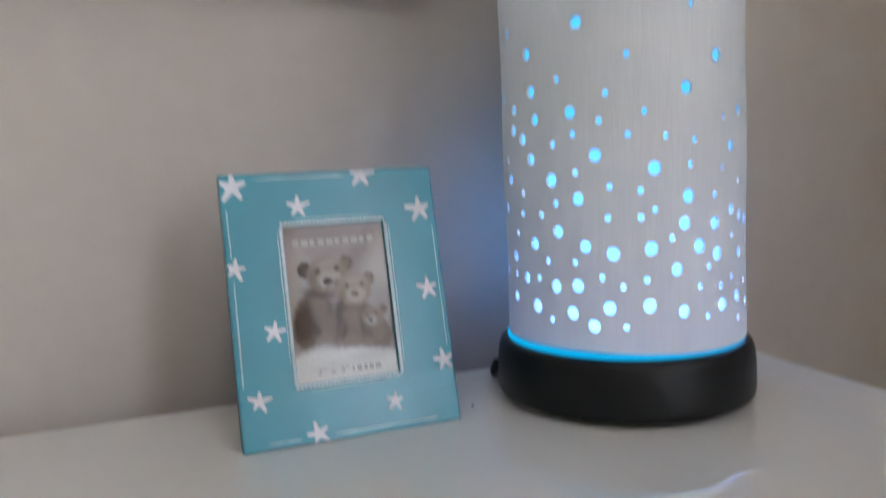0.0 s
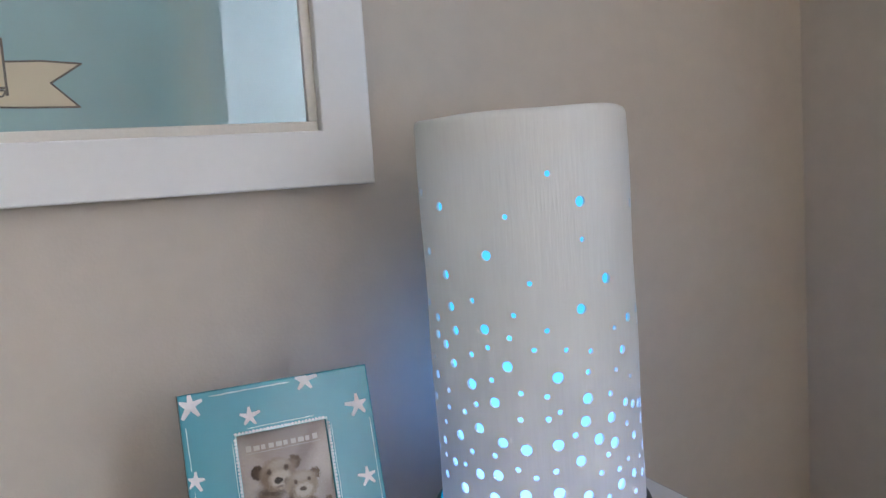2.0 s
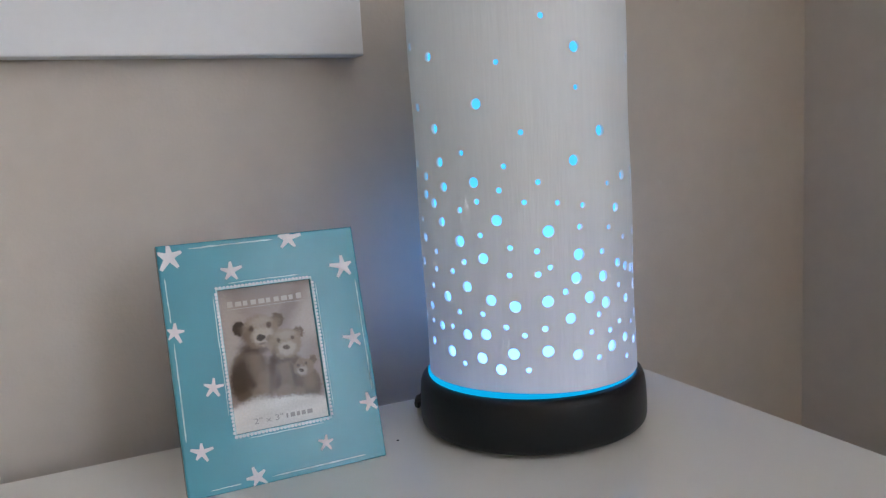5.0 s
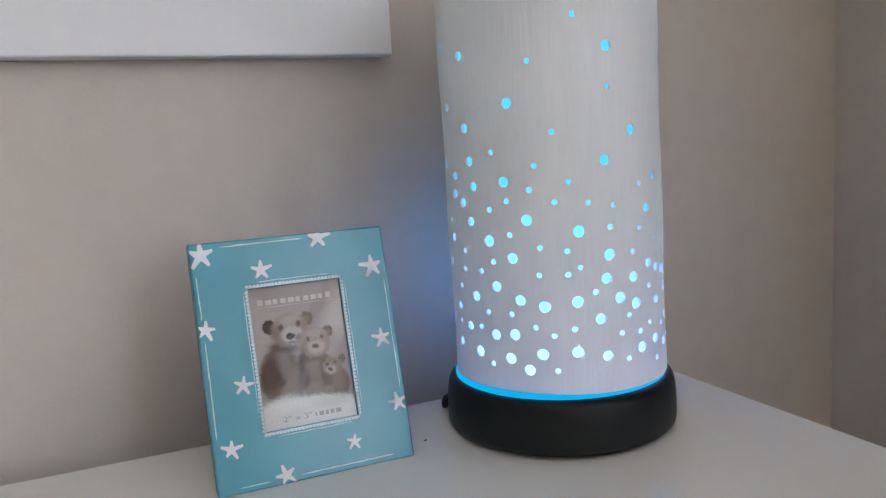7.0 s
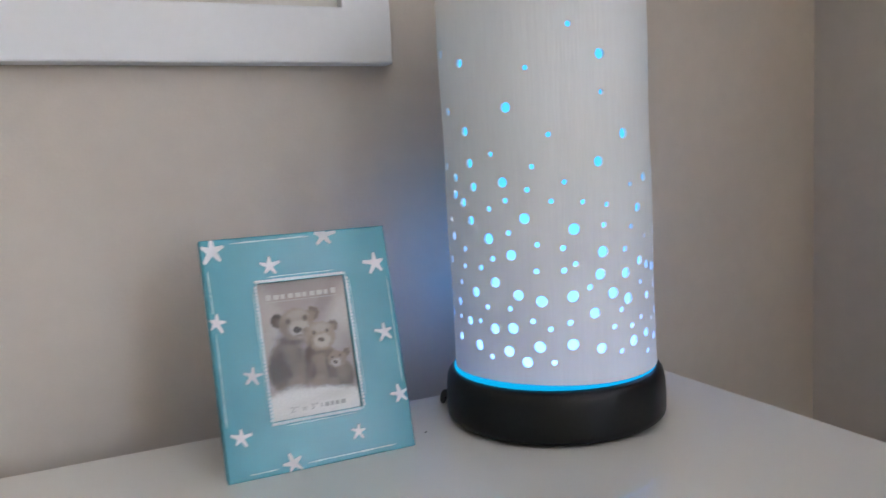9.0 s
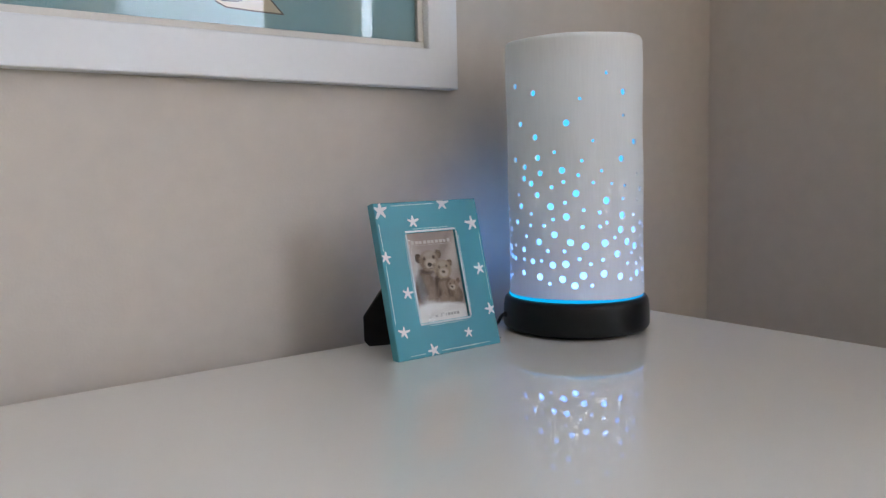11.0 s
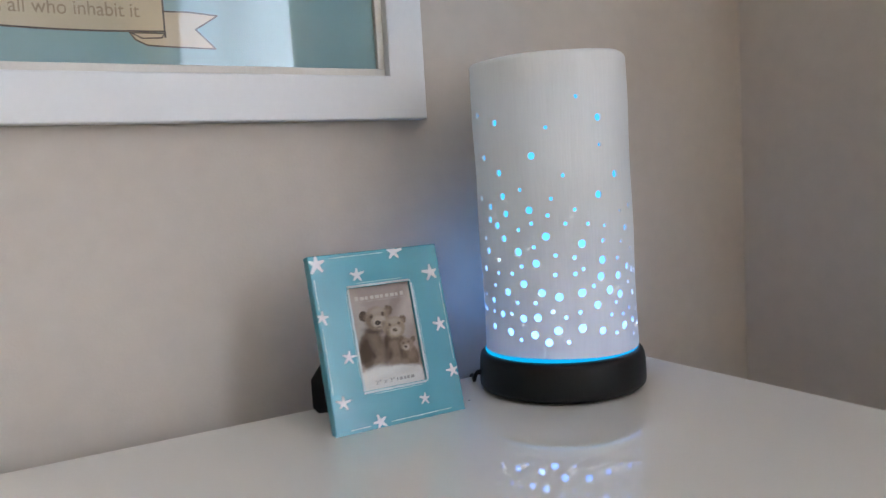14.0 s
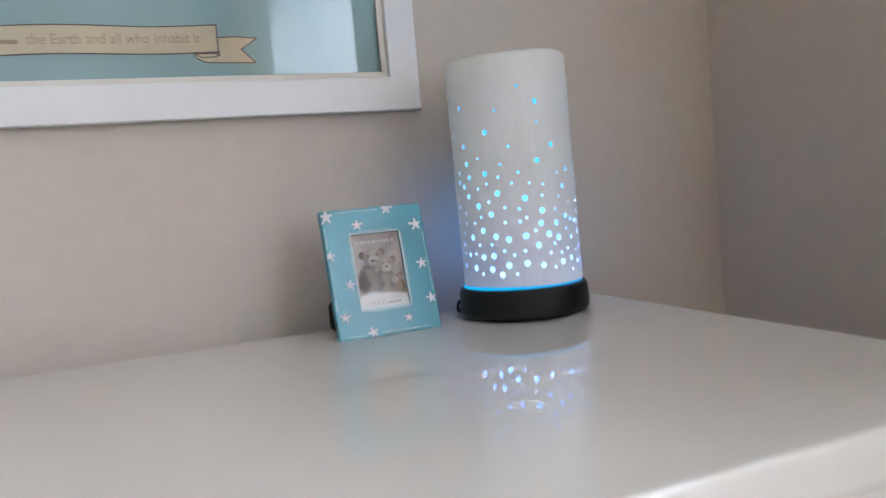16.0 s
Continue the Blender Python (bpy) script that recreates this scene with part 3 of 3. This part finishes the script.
SMALL = [(-19, 206), (-41, 187), (-3, 174), (-31, 155), (-62, 147), (-40, 140), (-24, 132), (-43, 129), (14, 129), (-55, 124), (-65, 120), (-31, 123), (-15, 122), (-2, 120), (-99, 114),
         (-4, 110), (14, 108), (-54, 108), (27, 102), (-84, 99), (-39, 102), (-26, 100), (9, 97), (-64, 95), (-85, 90), (-72, 90), (-20, 92), (-40, 89), (-26, 89), (-90, 81), (21, 79),
         (-13, 80), (-106, 73), (-69, 70), (-55, 70), (5, 67), (-94, 62), (-75, 62), (-43, 64), (-24, 63), (20, 61), (34, 58), (-34, 60), (0, 59), (12, 58), (-68, 44), (-33, 43), (4, 46), (26, 42)]


def shade_point(u, z, r):
    a = u / LR
    r += 0.00035 * math.sin(3 * a + 1.2) + 0.0003 * math.sin(70 * (z - 0.83) + 2 * a)
    if z > SZ1 - 0.006:
        z += 0.0005 * math.sin(2 * a + 0.7) + 0.0003 * math.sin(5 * a)
    return Vector((LX + r * math.sin(a) - 0.0125 * (z - 0.93), LY - r * math.cos(a), z))


def lamp_holes():
    rng = random.Random(4)
    holes = []
    for size, many in ((0.0027, LARGE), (0.0023, MEDIUM), (0.0014, SMALL)):
        for a, h in many:
            holes.append((radians(a) * LR, 0.8 + h / 1000, size * rng.uniform(0.93, 1.05)))
    # unseen back: a round opening and wider holes added to throw the glow on the wall; the scatter goes on round,
    # denser towards the base
    holes.append((radians(-166) * LR, 0.880, 0.016))
    tries = 0
    while tries < 14000 and len(holes) < 290:
        tries += 1
        turn = rng.uniform(43, 246)
        if turn > 216 and rng.random() < 0.75:
            continue
        u = radians(turn) * LR
        z = 0.842 + (0.165 if turn < 80 else 0.10) * rng.random() ** 1.5
        r = rng.choice((0.0031, 0.0030, 0.0026, 0.0016)) if turn < 80 or turn > 216 else rng.choice((0.0046, 0.0042, 0.0030))
        if turn > 216:
            z = 0.842 + 0.105 * (z - 0.842) / 0.165
        if u > math.pi * LR - 0.004:
            if u < math.pi * LR + 0.004:
                continue
            u -= 2 * math.pi * LR
        if all((u - p) ** 2 + (z - q) ** 2 > (r + s + 0.0012) ** 2 for p, q, s in holes):
            holes.append((u, z, r))
    return holes


def lamp_shade(parent):
    from mathutils import geometry
    holes = lamp_holes()
    half = math.pi * LR
    pts, edges = [], []
    nu, nz = 96, 24
    zt = SZ1 - 0.0035
    for k in range(nu + 1):
        u = -half + 2 * half * k / nu
        for j in range(nz + 1):
            z = SZ0 + (zt - SZ0) * j / nz
            if all((u - p) ** 2 + (z - q) ** 2 > (s + 0.0006) ** 2 for p, q, s in holes):
                pts.append(Vector((u, z)))
    for p, q, s in holes:
        n = 18 if s > 0.002 else 14
        first = len(pts)
        for i in range(n):
            a = 2 * math.pi * i / n
            pts.append(Vector((p + s * math.cos(a), q + s * math.sin(a))))
            edges.append((first + i, first + (i + 1) % n))
    vs, es, fs, *_ = geometry.delaunay_2d_cdt(pts, edges, [], 0, 1e-7)
    bm = bmesh.new()
    outer = [bm.verts.new(shade_point(v.x, v.y, LR)) for v in vs]
    for f in fs:
        c = sum((vs[i] for i in f), Vector((0, 0))) / len(f)
        if any((c.x - p) ** 2 + (c.y - q) ** 2 < (s * 0.985) ** 2 for p, q, s in holes):
            continue
        bm.faces.new([outer[i] for i in f])
    # rounded lip and the inside of the wall
    prof = [(LR, zt), (LR - 0.0003, zt + 0.0016), (LR - 0.0011, zt + 0.0029), (LR - 0.0022, zt + 0.0035), (LR - 0.0034, zt + 0.0026), (LR - 0.0038, zt), (LR - 0.0038, SZ1 - 0.03)]
    rings = [[bm.verts.new(shade_point(2 * half * i / 96, z, r)) for i in range(96)] for r, z in prof]
    for p, q in zip(rings, rings[1:]):
        for i in range(96):
            bm.faces.new((p[i], p[(i + 1) % 96], q[(i + 1) % 96], q[i]))
    for f in bm.faces:
        f.smooth = True
    # the thickness of the wall in each hole
    for p, q, s in holes:
        n = 18 if s > 0.002 else 14
        a = [bm.verts.new(shade_point(p + s * math.cos(2 * math.pi * i / n), q + s * math.sin(2 * math.pi * i / n), LR)) for i in range(n)]
        b = [bm.verts.new(shade_point(p + s * math.cos(2 * math.pi * i / n), q + s * math.sin(2 * math.pi * i / n), LR - 0.0015)) for i in range(n)]
        for i in range(n):
            bm.faces.new((a[i], a[(i + 1) % n], b[(i + 1) % n], b[i]))
    bmesh.ops.remove_doubles(bm, verts=bm.verts[:], dist=2e-6)
    for e in bm.edges:
        if len(e.link_faces) == 2 and e.link_faces[0].smooth != e.link_faces[1].smooth:
            e.smooth = False
    me = bpy.data.meshes.new("shade")
    bm.to_mesh(me)
    bm.free()
    me.materials.append(CERAMIC)
    ob = new("shade", me)
    bpy.context.view_layer.update()
    ob.parent = parent
    ob.matrix_parent_inverse = parent.matrix_world.inverted()
    ob["label"] = "white perforated ceramic cylinder"


def table_lamp():
    lamp = tagged(empty("table_lamp", LX, LY, TZ), "white perforated ceramic lamp glowing cyan on a round black base", "lamp")
    lamp_shade(lamp)
    r = LR - 0.0016
    # added glowing sleeve close behind the holes, in place of the light inside
    bm = lathe(bmesh.new(), [(r, SZ0 - 0.002), (r, 0.90), (r, 0.96), (r, 1.018), (0.004, 1.019)], LX, LY)
    for v in bm.verts:
        v.co.x -= 0.0125 * (v.co.z - 0.93)
    part("stand_in_sleeve", bm, SLEEVE_GLOW, lamp, "added cyan glowing sleeve standing in for the light inside", smooth=True)
    bm = lathe(bmesh.new(), [(LR - 0.004, 0.8292), (LR + 0.0004, 0.8292), (LR + 0.0005, 0.8299), (LR + 0.0004, 0.8308), (LR - 0.0005, 0.8312), (LR - 0.004, 0.8326)], LX, LY)
    part("light_ring", bm, RING, lamp, "bright cyan ring of light", smooth=True)
    R = 0.0611
    prof = [(0.001, 0.8022), (0.0572, 0.8022), (0.0594, 0.8026), (0.0607, 0.8040), (R, 0.8062), (R, 0.812), (R - 0.0003, 0.8195), (R - 0.0009, 0.8245),
            (R - 0.0018, 0.8270), (R - 0.0031, 0.8284), (R - 0.0048, 0.8290), (0.0520, 0.8291), (0.001, 0.8291)]
    part("base", lathe(bmesh.new(), prof, LX, LY, 128), BASE, lamp, "round black satin base", smooth=True)
    bm = lathe(bmesh.new(), [(0.046, 0.8001), (0.052, 0.8001), (0.0525, 0.8021), (0.046, 0.8021)], LX, LY)
    part("foot_ring", bm, RUBBER, lamp, smooth=True)
    # the lead leaves the back of the base and drops behind the chest
    cu = bpy.data.curves.new("cord", 'CURVE')
    cu.dimensions, cu.bevel_depth, cu.bevel_resolution = '3D', 0.0014, 4
    sp = cu.splines.new('NURBS')
    way = [(0.004, -0.083, 0.814), (-0.0028, -0.0765, 0.814), (-0.0035, -0.0725, 0.8115), (-0.001, -0.066, 0.8032), (0.005, -0.056, 0.8016), (0.012, -0.043, 0.8016), (0.016, -0.034, 0.8), (0.017, -0.025, 0.785), (0.017, -0.022, 0.6)]
    sp.points.add(len(way) - 1)
    for pnt, co in zip(sp.points, way):
        pnt.co = (*co, 1)
    sp.use_endpoint_u, sp.order_u = True, 4
    tmp = new("cord", cu)
    bpy.context.view_layer.update()
    bm = bmesh.new()
    bm.from_mesh(bpy.data.meshes.new_from_object(tmp.evaluated_get(bpy.context.evaluated_depsgraph_get())))
    bpy.data.objects.remove(tmp)
    part("power_cord", bm, RUBBER, lamp, "thin black power cord", smooth=True)
    bm = bmesh.new()
    bmesh.ops.create_cone(bm, cap_ends=True, segments=20, radius1=0.0024, radius2=0.0018, depth=0.0036, matrix=pose(-0.0052, -0.0813, 0.8140, 0, -90, -28))
    part("cord_grommet", bm, RUBBER, lamp)


table_lamp()


# ---- the photo frame ----
FW, FH, FT = 0.0948, 0.1163, 0.0078
LEAN_BACK = Matrix(((1, 0, 0, -0.133), (0, 0.2537, -0.9673, -0.1135), (0, 0.9673, 0.2537, 0.8), (0, 0, 0, 1)))   # local: across, up the board, towards the viewer
OU0, OU1, OV0, OV1 = 0.0247, 0.0693, 0.0249, 0.0923


def ellipse(cx, cy, rx, ry, turn=0.0, n=22, rough=0.0, rng=None):
    out = []
    for i in range(n):
        a = 2 * math.pi * i / n
        k = 1 + (rng.uniform(-rough, rough) if rng else 0)
        x, y = rx * k * math.cos(a), ry * k * math.sin(a)
        c, s = math.cos(radians(turn)), math.sin(radians(turn))
        out.append((cx + x * c - y * s, cy + x * s + y * c))
    return out


def clipped(pts, x0, x1, y0, y1):
    return [(min(max(x, x0), x1), min(max(y, y0), y1)) for x, y in pts]


def photo_frame():
    fr = tagged(empty("photo_frame", -0.0856, -0.1, 0.8), "teal photo frame with white painted stars, propped on its easel", "photo frame")
    m = LEAN_BACK
    rng = random.Random(12)
    # the board with its opening
    bm = bmesh.new()
    cut = FT * 0.2537 / 0.9673
    def loop(x0, x1, y0, y1, d):
        return [bm.verts.new(m @ Vector(p)) for p in ((x0, y0, d), (x1, y0, d), (x1, y1, d), (x0, y1, d))]
    e = 0.0009
    loops = [loop(OU0, OU1, OV0, OV1, -0.0026), loop(OU0, OU1, OV0, OV1, -0.0006), loop(OU0 - 0.0006, OU1 + 0.0006, OV0 - 0.0006, OV1 + 0.0006, 0),
             loop(e, FW - e, e, FH - e, 0), loop(0.0003, FW - 0.0003, 0.0003, FH - 0.0003, -0.0003), loop(0, FW, 0.0001, FH, -e),
             loop(0, FW, cut, FH, -FT), loop(OU0 - 0.004, OU1 + 0.004, OV0 - 0.004, OV1 + 0.004, -FT)]
    for p, q in zip(loops, loops[1:]):
        for i in range(4):
            bm.faces.new((p[i], p[(i + 1) % 4], q[(i + 1) % 4], q[i]))
    board = part("board", bm, TEAL, fr, "teal painted wooden board")
    # white stars, brushed on by hand
    stars = [(5.3, 110.6, 7.6), (61.6, 113.6, 6.4), (87.1, 96.6, 6.3), (32.1, 100.7, 5.2), (3.4, 75.7, 5.0), (86.8, 60.3, 5.0), (17.1, 48.2, 4.7), (90.2, 27.5, 5.0), (8.2, 20.4, 5.0), (65.5, 12.8, 4.0), (31.1, 3.9, 5.3)]
    for u, v, r in stars:
        r *= 0.92
        turn = rng.uniform(-0.3, 0.3)
        pts = []
        for i in range(10):
            a = math.pi / 2 + turn + i * math.pi / 5 + rng.uniform(-0.07, 0.07)
            d = r * (rng.uniform(0.84, 1.2) if i % 2 == 0 else rng.uniform(0.34, 0.43))
            if i % 2 == 0:
                for s in (-0.11, 0.11):
                    pts.append(((u + d * math.cos(a + s)) / 1000, (v + d * math.sin(a + s)) / 1000))
            else:
                pts.append(((u + d * math.cos(a)) / 1000, (v + d * math.sin(a)) / 1000))
        part("star", slab(bmesh.new(), clipped(pts, 0.0004, FW - 0.0004, 0.0004, FH - 0.0004), 0.00003, 0.00022, m), WHITE_PAINT, board, "white painted star")
    # dry-brushed highlights beside the edges and the opening
    def brush(u0, v0, u1, v1, w):
        n = 14
        a, b = Vector((u0, v0)), Vector((u1, v1))
        d = (b - a).normalized()
        q = Vector((-d.y, d.x))
        left, right = [], []
        for k in range(n + 1):
            c = a.lerp(b, k / n) + q * rng.uniform(-0.12, 0.12)
            hw = w * (0.5 if 0 < k < n else 0.12) * rng.uniform(0.55, 1.1)
            left.append(((c + q * hw) / 1000)[:])
            right.append(((c - q * hw) / 1000)[:])
        bm = slab(bmesh.new(), right + left[::-1], 0.00003, 0.00014, m)
        part("brush_line", bm, PALE_PAINT, board, "pale brushed highlight line")
    for u0, v0, u1, v1, w in ((2.1, 101, 2.4, 80, 0.6), (2.6, 71, 2.3, 26, 0.75), (92.4, 89, 92.5, 34, 0.55), (14, 113.6, 54, 113.9, 0.7), (38, 2.8, 84, 3.0, 0.7), (10, 2.6, 24, 2.7, 0.5),
                              (71.8, 90, 71.9, 30, 0.45), (30, 22.2, 66, 22.3, 0.5), (22.3, 90, 22.4, 34, 0.45), (30, 95.2, 64, 95.3, 0.5)):
        brush(u0, v0, u1, v1, w)
    # beaded border round the opening
    bm = bmesh.new()
    for x0, x1, y0, y1 in ((23.8, 70.2, 92.5, 93.6), (23.8, 70.2, 23.6, 24.7), (23.8, 24.5, 24.7, 92.5), (69.5, 70.2, 24.7, 92.5)):
        slab(bm, [(x0 / 1000, y0 / 1000), (x1 / 1000, y0 / 1000), (x1 / 1000, y1 / 1000), (x0 / 1000, y1 / 1000)], 0.00003, 0.0003, m)
    part("border_strip", bm, PALE_PAINT, board, "pale strip under the beads")
    bm = bmesh.new()
    def bead(u, v, along):
        a, b = (0.80, 0.74) if along else (0.74, 0.80)
        slab(bm, [(x / 1000, y / 1000) for x, y in ellipse(u, v, a * rng.uniform(0.85, 1.1), b * rng.uniform(0.85, 1.1), 0, 7)], 0.00003, 0.0005, m)
    k = 0
    while 24.6 + k * 1.75 < 70:
        bead(24.3 + k * 1.75, 93.4, True), bead(24.3 + k * 1.75, 23.8, True)
        k += 1
    k = 0
    while 26 + k * 1.75 < 92:
        bead(23.7, 25.8 + k * 1.75, False), bead(70.3, 25.8 + k * 1.75, False)
        k += 1
    part("beaded_border", bm, WHITE_PAINT, board, "white beaded border")
    # the print behind its glass
    bm = slab(bmesh.new(), [(OU0 - 0.001, OV0 - 0.001), (OU1 + 0.001, OV0 - 0.001), (OU1 + 0.001, OV1 + 0.001), (OU0 - 0.001, OV1 + 0.001)], -0.0036, -0.0024, m)
    layer, back = bm.loops.layers.uv.new("UVMap"), m.inverted()
    for f in bm.faces:
        for c in f.loops:
            c[layer].uv = (back @ c.vert.co).xy * 1000
    card = part("print", bm, PHOTO, fr, "sepia photo print of three toy bears on white fleece")
    bm = bmesh.new()
    for k in range(10):
        u, w, h = 28.6 + 3.7 * k, 2.5 + 0.5 * math.sin(k * 2.1), 0.0866 if k in (0, 9) else 0.0861
        slab(bm, [(u / 1000, 0.0838), ((u + w) / 1000, 0.0838), ((u + w) / 1000, h), (u / 1000, h)], -0.0024, -0.0023, m)
    slab(bm, [(0.0285, 0.0826), (0.0655, 0.0826), (0.0655, 0.0828), (0.0285, 0.0828)], -0.0024, -0.0023, m)
    part("print_bar", bm, PRINT_WHITE, card)
    bm = bmesh.new()
    for u, w in ((49.0, 0.8), (51.0, 2.2), (54.0, 1.6), (56.4, 2.0), (59.2, 2.6)):
        slab(bm, [(u / 1000, 0.0279), ((u + w) / 1000, 0.0279), ((u + w) / 1000, 0.0299), (u / 1000, 0.0299)], -0.0024, -0.0023, m)
    part("print_bar", bm, PRINT_GREY, card)
    writing("print_size", "2\" x 3\"", PRINT_GREY, card, m @ Matrix.Translation((0.0475, 0.0277, -0.00235)), 0.0140, 0.0027, 0.0001)
    g = part("glass", slab(bmesh.new(), [(OU0 - 0.0005, OV0 - 0.0005), (OU1 + 0.0005, OV0 - 0.0005), (OU1 + 0.0005, OV1 + 0.0005), (OU0 - 0.0005, OV1 + 0.0005)], -0.0018, -0.0011, m), ACRYLIC, fr)
    g.visible_shadow = False
    part("backing", slab(bmesh.new(), [(0.006, 0.006), (FW - 0.006, 0.006), (FW - 0.006, FH - 0.006), (0.006, FH - 0.006)], -FT - 0.0022, -FT - 0.0002, m), FELT, fr, "black felt backing board")
    # the easel strut, from the middle of the back down to the chest
    bm = bmesh.new()
    a, b = Vector((-0.0860, -0.0735, 0.868)), Vector((-0.1120, -0.0585, 0.8012))
    sx = Vector((1, -0.35, 0)).normalized()
    front = [a - sx * 0.014, a + sx * 0.014, b + sx * 0.015, b + sx * 0.011 - Vector((0, 0, 0.001)), b - sx * 0.011 - Vector((0, 0, 0.001)), b - sx * 0.0145 + Vector((0, 0, 0.003)), b - sx * 0.0145 + Vector((0, 0, 0.022))]
    nrm = Vector((0.2, 0.9, 0.3)).normalized() * 0.0022
    p = [bm.verts.new(v) for v in front]
    q = [bm.verts.new(v + nrm) for v in front]
    bm.faces.new(p), bm.faces.new(q[::-1])
    for i in range(len(p)):
        j = (i + 1) % len(p)
        bm.faces.new((p[i], q[i], q[j], p[j]))
    part("easel_strut", bm, FELT, fr, "black felt easel strut")


photo_frame()


def specks():
    bm = bmesh.new()
    bmesh.ops.create_icosphere(bm, subdivisions=2, radius=0.0007, matrix=Matrix.Translation((-0.0262, -0.0985, 0.8003)) @ Matrix.Diagonal((1.2, 0.7, 0.45, 1)))
    for v in bm.verts:
        v.co += Vector((noise.noise(v.co * 2500), noise.noise(v.co * 2500 + Vector((3, 1, 2))), 0)) * 0.0002
    tagged(part("crumb", bm, RUBBER), "tiny dark crumb lying on the white chest top", "crumb")


specks()
